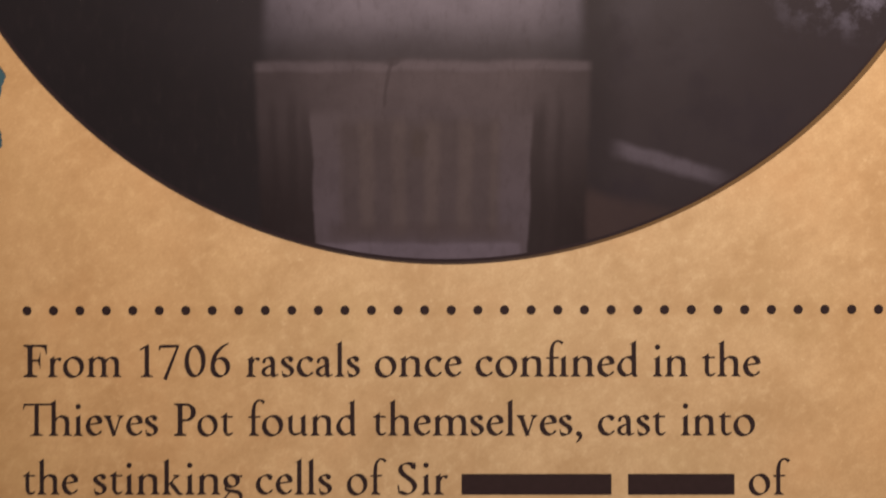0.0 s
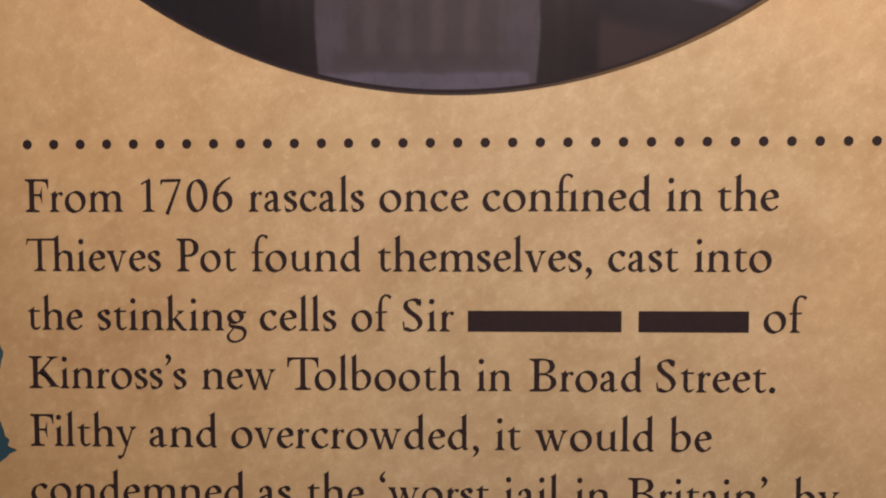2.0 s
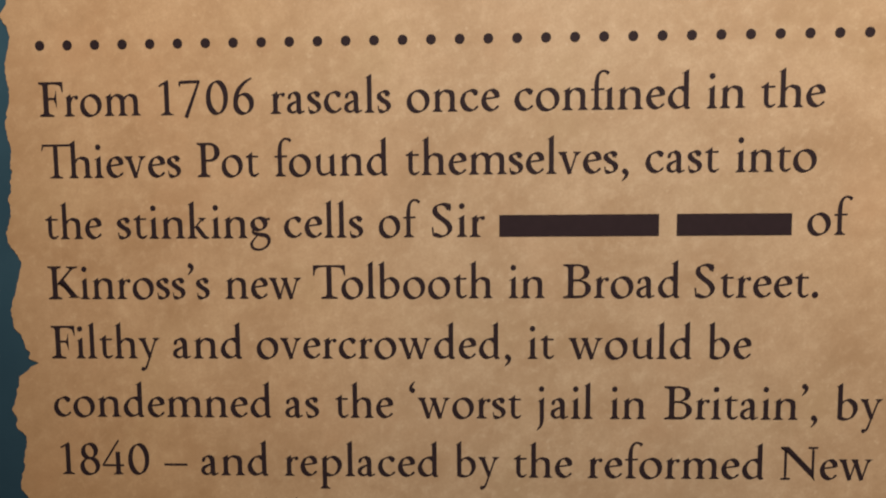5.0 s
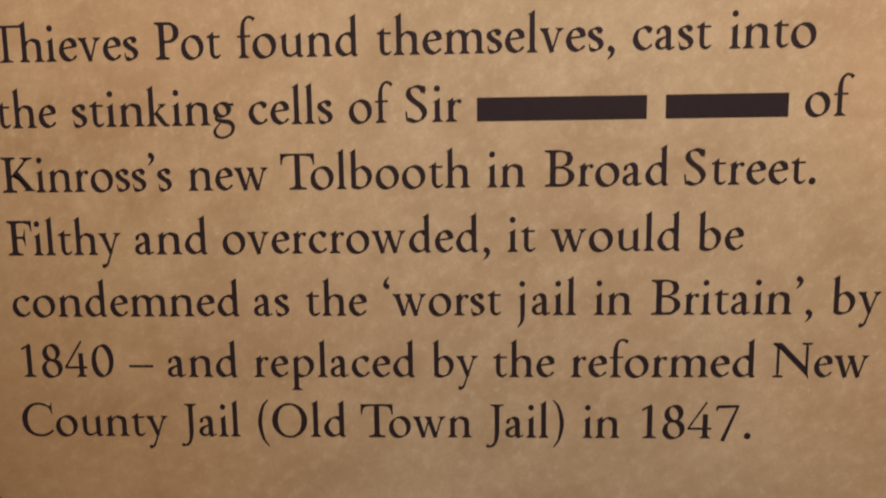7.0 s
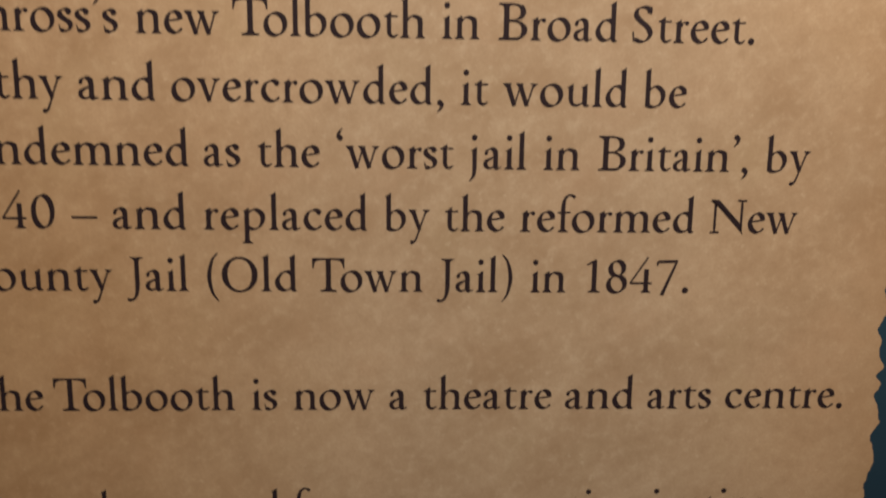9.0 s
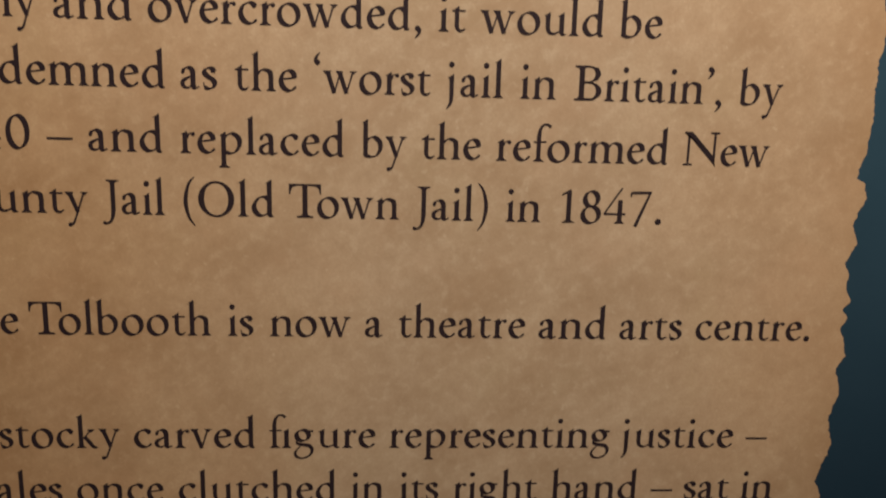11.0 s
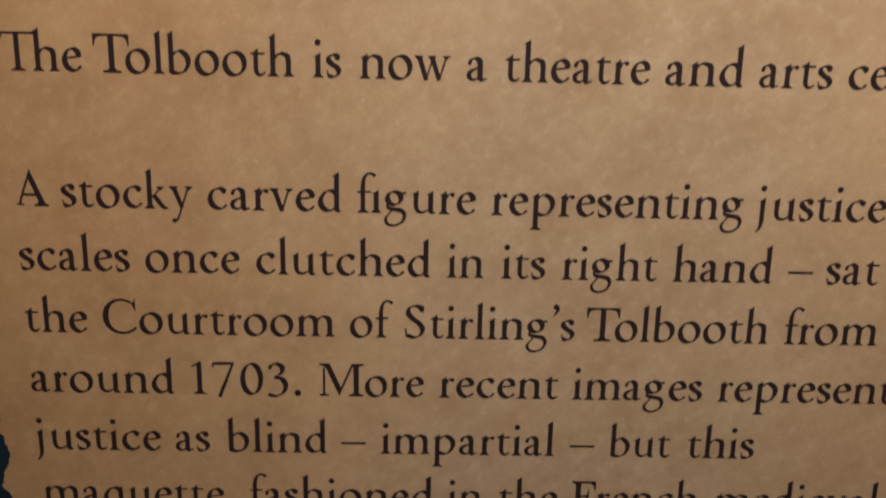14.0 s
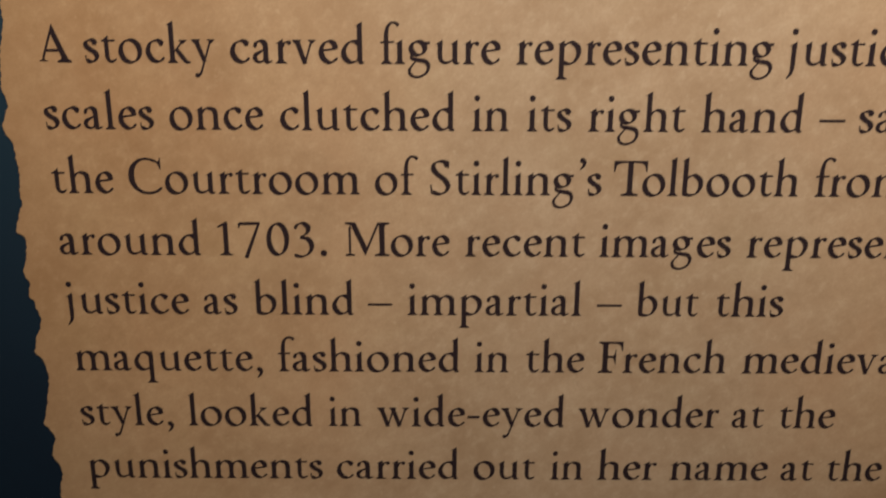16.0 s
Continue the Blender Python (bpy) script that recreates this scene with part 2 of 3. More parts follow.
    for x0, x1 in ((-0.0292, -0.0280), (-0.0262, -0.0246), (0.0164, 0.0176), (0.0192, 0.0204)):
        col = lay(col, band(outer, x0, x1, 1.4300, 1.4655, 0.0006, 0.0030), (0.016, 0.0130, 0.0135), 0.36)
    crack = g.math("SUBTRACT", x, g.math("ADD", -0.0086, g.math("MULTIPLY", g.math("SUBTRACT", tall, 1.4722), 0.20)))
    line = g.math("MULTIPLY", g.ramp(g.math("ABSOLUTE", crack), 0.0001, 0.0005, 1, 0), box(-0.02, 0.0, 1.4640, 1.4725, 0.0006))
    col = lay(col, line, (0.034, 0.028, 0.028), 0.5)
    chip = g.math("ADD", g.math("POWER", g.math("MULTIPLY", g.math("ADD", x, 0.0084), 900.0), 2.0), g.math("POWER", g.math("MULTIPLY", g.math("SUBTRACT", z, 1.4722), 1200.0), 2.0))
    col = lay(col, g.ramp(chip, 0.3, 1.6, 1, 0), (0.040, 0.035, 0.036), 0.65)
    # fluted front
    face = g.mix(g.ramp(z, 1.4450, 1.4640), (0.064, 0.056, 0.061), (0.062, 0.054, 0.055))
    col = lay(col, band(front, -0.0221, 0.0149, 1.4300, 1.4636, 0.0003, 0.0014), face)
    col = lay(col, band(front, -0.0236, -0.0221, 1.4300, 1.4640, 0.0006, 0.0030), (0.018, 0.0150, 0.0155), 0.30)
    col = lay(col, band(front, 0.0149, 0.0166, 1.4300, 1.4640, 0.0006, 0.0030), (0.018, 0.0150, 0.0155), 0.55)
    wave = g.math("SINE", g.math("MULTIPLY", g.math("ADD", front, 0.0032), 1130.0))
    inset = band(front, -0.0172, 0.0095, 1.4430, 1.4622, 0.0010, 0.0016)
    col = lay(col, inset, (0.048, 0.040, 0.037), 0.62)
    col = lay(col, g.math("MULTIPLY", g.ramp(wave, -0.6, 1.0), inset), (0.072, 0.061, 0.056), 0.60)
    col = lay(col, box(-0.0052, -0.0028, 1.4560, 1.4604, 0.0009), (0.050, 0.041, 0.036), 0.7)
    col = lay(col, band(front, -0.0195, 0.0120, 1.4418, 1.4446, 0.0012, 0.0010), (0.046, 0.037, 0.036), 0.45)
    col = lay(col, band(front, -0.0218, 0.0136, 1.4385, 1.4412, 0.0005, 0.0005), (0.098, 0.089, 0.104), 0.75)
    col = g.mix(g.math("MULTIPLY", g.ramp(weather, 0.50, 0.70), 0.20), col, (0.030, 0.025, 0.024))
    col = g.mix(g.ramp(mottle, 0.35, 0.7, 0.0, 0.20), col, (0.018, 0.0150, 0.016))
    col = g.mix(1.0, col, (0.97, 0.935, 1.25), "MULTIPLY")
    g.put(col, p.inputs["Base Color"])
    return m


def plain_material(name, tone, rough=0.8):
    m, tree, p = material(name, rough, 0.3)
    g = Graph(tree)
    g.put(g.mix(g.noise(6, 6), [0.85 * c for c in tone], tone), p.inputs["Base Color"])
    g.put(g.bump(g.noise(220, 4), 0.15, 0.002), p.inputs["Normal"])
    return m


PARCHMENT, BOARD, PHOTO = parchment_material(), board_material(), photo_material()
INK = ink_material("black_ink", (0.0260, 0.0170, 0.0212))
RIM = ink_material("dark_plum_ink", (0.020, 0.014, 0.020))
DROP_SHADOW = drop_shadow_material()
PLASTER = plain_material("plain_plaster", (0.50, 0.45, 0.40))
FLOORING = plain_material("dull_floor", (0.16, 0.12, 0.09), 0.6)
CEILING = plain_material("ceiling_paint", (0.7, 0.68, 0.64))


# ---- helpers of the scene ----
def mesh_object(name, verts, faces, mat, parent=None):
    me = bpy.data.meshes.new(name)
    me.from_pydata(verts, [], faces)
    me.update()
    me.materials.append(mat)
    ob = new(name, me)
    if parent:
        ob.parent = parent
    return ob


def part(name, bm, mat, parent, label=""):
    me = bpy.data.meshes.new(name)
    bm.to_mesh(me)
    bm.free()
    me.materials.append(mat)
    ob = new(name, me)
    ob.parent = parent
    return tagged(ob, label)


def block(x0, x1, y0, y1, z0, z1, bevel=0.0):
    bm = bmesh.new()
    m = Matrix.Translation(((x0 + x1) / 2, (y0 + y1) / 2, (z0 + z1) / 2)) @ Matrix.Diagonal((x1 - x0, y1 - y0, z1 - z0, 1))
    bmesh.ops.create_cube(bm, size=1.0, matrix=m)
    if bevel:
        bmesh.ops.bevel(bm, geom=bm.edges[:], offset=bevel, segments=3, profile=0.5, affect="EDGES")
    return bm


# ---- the room that closes the place ----
def room():
    x0, x1, y0, y1, top = -2.2, 2.2, -3.4, 0.03, 2.5
    for name, args, mat, label in (
        ("floor", (x0, x1, y0, y1, -0.1, 0.0), FLOORING, "dull brown floor of the exhibition room"),
        ("ceiling", (x0, x1, y0, y1, top, top + 0.1), CEILING, "plain pale painted ceiling of the room"),
        ("wall_north", (x0, x1, y1, y1 + 0.15, -0.1, top + 0.1), PLASTER, "plain plastered wall behind the information panel"),
        ("wall_south", (x0, x1, y0 - 0.15, y0, -0.1, top + 0.1), PLASTER, "plain plastered wall closing the room"),
        ("wall_east", (x1, x1 + 0.15, y0 - 0.15, y1 + 0.15, -0.1, top + 0.1), PLASTER, "plain plastered side wall of the room"),
        ("wall_west", (x0 - 0.15, x0, y0 - 0.15, y1 + 0.15, -0.1, top + 0.1), PLASTER, "plain plastered side wall of the room"),
    ):
        ob = part(name, block(*args), mat, None)
        tagged(ob, label, name.split("_")[0], kind="structure")


room()

# ---- the information panel ----
panel = tagged(new("information_panel"), "teal museum information panel printed with a torn parchment sheet", "information panel")
panel.location = (0, 0, 0)
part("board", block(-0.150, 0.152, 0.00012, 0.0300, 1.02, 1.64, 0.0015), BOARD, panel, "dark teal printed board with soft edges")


# turns of the printed tear: height over the floor and how far the sheet is bitten away, in millimetres
LEFT_TURNS = ("1473 1.7 1469 3.9 1463.5 2.1 1457.4 3.4 1456.2 2.0 1453 1.3 1449 2.7 1442.2 2.3 1441.3 1.1 1439.2 2.4 1436.8 2.7 1433.8 1.3 1430.5 2.7 1425.5 1.4 "
              "1421.4 2.0 1416.8 0.9 1412 1.7 1408 1.4 1404.3 0.9 1402.9 1.1 1398 0.1 1393.7 2.3 1385 0.1 1383 0.3 1381.6 1.6 1379.3 2.2 1378.6 3.0 1377.7 2.4 1377.0 4.2 "
              "1376.2 2.9 1374.5 0.9 1371 0.0 1368.8 -0.7 1367.6 0.1 1366.2 -0.1 1363.8 1.5 1359.7 0.7 1355.7 0.0 1352 1.8 1350 2.2 1345 0.9 1341 0.6 1338 0.9 1337 1.4 1335.8 2.8 1334.8 1.9 1332.5 1.9 1326.5 2.0 1324 4.9 1322.3 5.9 1320.8 4.8 1318.5 2.2 1313 2.0 1309.3 1.1 1304 0.4 1301.2 1.3 1298.3 -0.1 1295 1.2 1290.5 1.6 1286 1.3 "
              "1281.4 -0.2 1280.4 1.1 1278.6 1.2 1274.3 0.2 1272.9 0.8 1270.4 0.6 1269.8 1.4 1266.6 2.0 1261 0.2 1259.5 1.5 1256.9 2.1 1251 1.0 1248 0.2 1245 1.8 1242 0.8 1239 2.2 1236 1.6")
RIGHT_TURNS = ("1376 1.1 1370.6 1.2 1366.6 0.9 1361.3 1.3 1356.2 2.5 1355.4 0.9 1353 0.3 1348.2 2.1 1345.5 0.9 1341.5 2.4 1339.7 1.7 1338 1.9 1334.8 0.8 1333.5 2.1 1332 0.9 "
               "1329.8 2.0 1327.5 0.9 1325 0.6 1322.4 1.7 1318 0.7 1313.5 1.9 1311 1.6 1308.5 0.9 1304 2.2 1301 3.2 1300 2.3 1298.6 1.8 1294.3 1.0 1291.8 1.9 1289.4 1.3 1287.2 1.6 1285.9 2.1 1284.2 3.1 1281 3.1 1278.5 2.9 1275 2.2")


def turns(text, seed):
    """The turns as rising heights and depths in metres; where none is told, the tear goes on in the same manner."""
    jitter = random.Random(seed)
    numbers = [float(v) / 1000 for v in text.split()]
    told = sorted(zip(numbers[::2], numbers[1::2]))
    out, z, deep = [], 1.08, True
    for pair in told + [(1.61, 0.001)]:
        while pair[0] - z > 0.014:
            z += jitter.uniform(0.0035, 0.0065)
            deep = not deep
            out.append((z, jitter.uniform(0.0012, 0.0022) if deep else jitter.uniform(0.0000, 0.0010)))
        out.append(pair)
        z = pair[0]
    return np.array(out)


TURNS = {-1: turns(LEFT_TURNS, 16), 1: turns(RIGHT_TURNS, 18)}


def torn(z, side):
    """How far the sheet's edge lies inside its outermost line, with small ragged nicks."""
    s = 7.3 if side < 0 else 41.9
    rows = TURNS[side]
    k = min(max(int(np.searchsorted(rows[:, 0], z)) - 1, 0), len(rows) - 2)
    u = min(1.0, max(0.0, (z - rows[k, 0]) / (rows[k + 1, 0] - rows[k, 0])))
    u = 0.55 * u + 0.45 * u * u * (3 - 2 * u)
    nick = noise.noise(Vector((s, 9, z * 420))) * 0.0003 + noise.noise(Vector((s, 13, z * 1500))) * 0.0003
    return nick + rows[k, 1] + (rows[k + 1, 1] - rows[k, 1]) * u


def parchment():
    z0, z1, step = 1.085, 1.605, 0.0003
    count = int((z1 - z0) / step)
    verts, faces = [], []
    for k in range(count + 1):
        z = z0 + k * step
        left, right = -0.0784 + torn(z, -1), 0.0815 - torn(z, 1)
        verts += [(left, 0.00004, z), (right, 0.00004, z)]
        if k:
            a = 2 * k
            faces.append((a - 2, a - 1, a + 1, a))
    n = len(verts)
    verts += [(x, 0.00012, z) for x, _, z in verts]
    for k in range(count):
        a = 2 * k
        faces.append((a, a + 2, n + a + 2, n + a))
        faces.append((a + 3, a + 1, n + a + 1, n + a + 3))
    return tagged(mesh_object("parchment_sheet", verts, faces, PARCHMENT, panel), "mottled tan parchment print with ragged torn edges")


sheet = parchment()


def oval(name, a, b, depth, mat, inner=0.0, label="", shift=(0.0, 0.0)):
    cx, cz, n = 0.00100 + shift[0], 1.4370 + OVAL[1] + shift[1], 256
    ring = [(math.cos(2 * math.pi * k / n), math.sin(2 * math.pi * k / n)) for k in range(n)]
    verts = [(cx + a * c, depth, cz + b * s) for c, s in ring]
    if inner:
        verts += [(cx + (a - inner) * c, depth, cz + (b - inner) * s) for c, s in ring]
        faces = [(k, (k + 1) % n, n + (k + 1) % n, n + k) for k in range(n)]
    else:
        faces = [tuple(range(n))]
    return tagged(mesh_object(name, verts, faces, mat, panel), label)


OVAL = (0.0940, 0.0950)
# flat oval that draws a drop shadow round the picture
oval("oval_drop_shadow", OVAL[0] + 0.0003, OVAL[1] + 0.0002, 0.000034, DROP_SHADOW, label="brown and plum drop shadow printed round the oval picture")
INNER = (-0.00035, 0.0)
oval("photograph", OVAL[0] - 0.00035, OVAL[1] - 0.0003, 0.000025, PHOTO, shift=INNER, label="dim oval photograph of a pale stone pedestal")
oval("photo_rim", OVAL[0] - 0.00030, OVAL[1] - 0.00025, 0.000012, RIM, 0.0005, "thin dark plum rim of the photograph", INNER)


def dot_mesh():
    n, r = 24, 0.00078
    me = bpy.data.meshes.new("dot")
    ring = [(r * math.cos(2 * math.pi * k / n), 0, r * math.sin(2 * math.pi * k / n)) for k in range(n)]
    me.from_pydata(ring, [], [tuple(range(n))])
    me.materials.append(INK)
    return me


DOT = dot_mesh()
for k in range(33):
    ob = new("dot", DOT)
    ob.parent, ob.location = sheet, (-0.0709 + 0.00452 * k, 0.0, 1.4291)

# ---- the printed text: capitals from the built-in font, thinned to a book weight, and nib-drawn letters ----
CAP, XH = 0.00550, 0.00348
SERIF = {}
for k in range(26):
    SERIF[chr(65 + k)] = chr(0x1D400 + k)


def outline(body):
    """Points and faces of a string in the built-in font, one unit high."""
    cu = bpy.data.curves.new("type", "FONT")
    cu.body, cu.size, cu.resolution_u = body, 1.0, 5
    ob = new("type", cu)
    bpy.context.view_layer.update()
    me = bpy.data.meshes.new_from_object(ob.evaluated_get(bpy.context.evaluated_depsgraph_get()))
    verts = [(v.co.x, v.co.y) for v in me.vertices]
    faces = [tuple(p.vertices) for p in me.polygons]
    bpy.data.objects.remove(ob)
    bpy.data.curves.remove(cu)
    bpy.data.meshes.remove(me)
    return verts, faces


def book_weight(verts, faces, stem, hair):
    """Moves the outline of a bold letter inwards until its stems have the given width, leaving hairlines and ends alone."""
    pts = np.array(verts, float)
    once = set()
    for f in faces:
        once.update(zip(f, f[1:] + f[:1]))
    rim = [(a, b) for a, b in once if (b, a) not in once]
    area = sum(float(np.cross(pts[f[1]] - pts[f[0]], pts[f[2]] - pts[f[0]])) for f in faces)
    sign = 1.0 if area > 0 else -1.0
    a, b = pts[[e[0] for e in rim]], pts[[e[1] for e in rim]]
    way = b - a
    size = np.maximum(np.hypot(*way.T), 1e-9)
    out = sign * np.stack([way[:, 1], -way[:, 0]], 1) / size[:, None]
    mid = (a + b) / 2
    shift = np.zeros(len(rim))
    for k in range(len(rim)):
        d = -out[k]
        den = d[0] * way[:, 1] - d[1] * way[:, 0]
        den = np.where(np.abs(den) < 1e-9, 1e-9, den)
        rel = a - mid[k]
        far = (rel[:, 0] * way[:, 1] - rel[:, 1] * way[:, 0]) / den
        on = (rel[:, 0] * d[1] - rel[:, 1] * d[0]) / den
        far = np.where((on >= -0.001) & (on <= 1.001) & (far > 1e-4), far, 9.0)
        w = far.min()
        if w > 0.19:
            w = BOLD_STEM if abs(out[k, 0]) > 0.85 else None
        if w is not None:
            aim = hair + (w - BOLD_HAIR) * (stem - hair) / (BOLD_STEM - BOLD_HAIR)
            shift[k] = (w - max(aim, 0.8 * hair)) / 2
    near = {}
    for k, (p, q) in enumerate(rim):
        near.setdefault(p, []).append(k)
        near.setdefault(q, []).append(k)
    moved = pts.copy()
    for v, ks in near.items():
        if len(ks) != 2:
            continue
        (n1, n2), (d1, d2) = out[ks], shift[ks]
        det = n1[0] * n2[1] - n1[1] * n2[0]
        if abs(det) > 0.35:
            u = np.array([-d1 * n2[1] + d2 * n1[1], -d2 * n1[0] + d1 * n2[0]]) / det
        else:
            u = -(n1 + n2) / max(np.hypot(*(n1 + n2)), 1e-6) * (d1 + d2) / 2
        far = np.hypot(*u)
        moved[v] += u * min(1.0, 0.045 / far) if far > 0 else 0
    return [tuple(p) for p in moved]


BOLD_STEM, BOLD_HAIR = 0.138, 0.028
EM = 0.00826
REF = {"H": max(y for _, y in outline(SERIF["H"])[0])}
# advance of each letter in hundredths of a millimetre
ADVANCE = {}
for run in ("a341 b413 c337 d411 e329 f238 g402 h425 i200 j225 k391 l201 m633 n433 o413 p440 q413 r265 s265 t263 u423 v368 w572 y376 ,185 \u2019150 \u2018150 (245 )245 \u0166454",
            "A460 B491 C579 F407 J283 K537 M728 N641 O624 P400 S410 T520 0435 1345 3410 4415 6400 7425 8385"):
    for item in run.split():
        ADVANCE[item[0]] = int(item[1:]) / 100000
# signs: source character, width, height, foot, advance in millimetres
SIGNS = {".": ("\u25cf", 1.02, 1.02, -0.08, 1.75), "\u2013": ("\u2013", 3.95, 0.36, 1.62, 4.2), "-": ("\u2013", 2.05, 0.46, 1.55, 2.6)}


# ---- letters and figures of an old-style book face, drawn with a broad nib; lengths in millimetres ----
NIB, EDGE, SLANT = 0.82, 0.22, radians(24)
STEM_MM, FOOT, XTOP, LTOP = 0.77, 0.86, 3.46, 6.02


def glide(points, n=9):
    """A smooth line through the points."""
    pts = [np.array(p, float) for p in points]
    pts = [2 * pts[0] - pts[1]] + pts + [2 * pts[-1] - pts[-2]]
    out = []
    for a, b, c, d in zip(pts, pts[1:], pts[2:], pts[3:]):
        for k in range(n):
            t = k / n
            out.append(0.5 * (2 * b + (c - a) * t + (2 * a - 5 * b + 4 * c - d) * t * t + (3 * b - a - 3 * c + d) * t ** 3))
    return out + [pts[-2]]


def ribbon(line, wide, closed=False):
    """A strip of quads along a line with its width at each point."""
    line = np.array(line)
    if closed:
        way = np.roll(line, -1, 0) - np.roll(line, 1, 0)
    else:
        way = np.gradient(line, axis=0)
    way /= np.maximum(np.hypot(way[:, 0], way[:, 1]), 1e-9)[:, None]
    wide = np.array([wide(d) if callable(wide) else wide[k] for k, d in enumerate(way)])
    side = np.stack([-way[:, 1], way[:, 0]], 1) * wide[:, None] / 2
    verts = [tuple(p) for pair in zip(line + side, line - side) for p in pair]
    n = len(line)
    faces = [(2 * k, 2 * k + 1, (2 * k + 3) % (2 * n), (2 * k + 2) % (2 * n)) for k in range(n if closed else n - 1)]
    return verts, faces


def nib(way):
    """Width of a stroke in a given direction."""
    return math.hypot(NIB * (way[0] * math.sin(SLANT) - way[1] * math.cos(SLANT)), EDGE)


def sweep(*points):
    return ribbon(glide(points), nib)


def taper(*points):
    """A stroke whose points carry their own width."""
    line = glide(points)
    return ribbon([p[:2] for p in line], [p[2] for p in line])


def ring(cx, cy, a, b, n=44):
    return ribbon([(cx + a * math.cos(2 * math.pi * k / n), cy + b * math.sin(2 * math.pi * k / n)) for k in range(n)], nib, True)


def disc(cx, cy, r):
    return [(cx + r * math.cos(math.pi * k / 9), cy + r * math.sin(math.pi * k / 9)) for k in range(18)], [tuple(range(18))]


def bow(x0, y0, x1, y1, w0, w1=None):
    """A straight stroke."""
    return ribbon([(x0, y0), ((x0 + x1) / 2, (y0 + y1) / 2), (x1, y1)], [w0, (w0 + (w1 or w0)) / 2, w1 or w0])


def serif(cx, y=0.0, left=FOOT, right=FOOT, body=STEM_MM, up=1):
    """A thin bracketed foot, or a head when turned over."""
    n, verts = 12, []
    for k in range(n + 1):
        x = -left + (left + right) * k / n
        reach = max(0.0, abs(x) - body / 2) / max(1e-6, (left if x < 0 else right) - body / 2)
        verts += [(cx + x, y), (cx + x, y + up * (0.18 + 0.38 * max(0.0, 1 - 1.25 * reach) ** 2))]
    return verts, [(2 * k, 2 * k + 2, 2 * k + 3, 2 * k + 1) for k in range(n)]


def flag(cx, top, reach=0.36):
    """The slanted head of a stem."""
    h = STEM_MM / 2
    return [(cx - h - reach, top - 0.60), (cx + h, top + 0.12), (cx + h, top - 1.1), (cx - h, top - 1.1), (cx - h, top - 0.52)], [(0, 4, 1), (4, 3, 2, 1)]


def stem(cx, low, top):
    return bow(cx, low, cx, top, STEM_MM)


def post(cx, top, low=0.0, left=FOOT * 0.92, right=FOOT * 0.92):
    """A stem with its flag and foot."""
    return [stem(cx, low + 0.05, top - 1.0), flag(cx, top), serif(cx, low, left, right)]


def arch(x0, x1):
    """From one stem over to the next, with a foot."""
    return [sweep((x0 + 0.20, 2.55), (x0 + 0.62, 3.02), (x0 + 1.22, 3.28), (x1 - 0.22, 2.98), (x1, 2.25), (x1, 1.2), (x1, 0.06)), serif(x1, 0.0, FOOT * 0.85, FOOT * 0.92)]


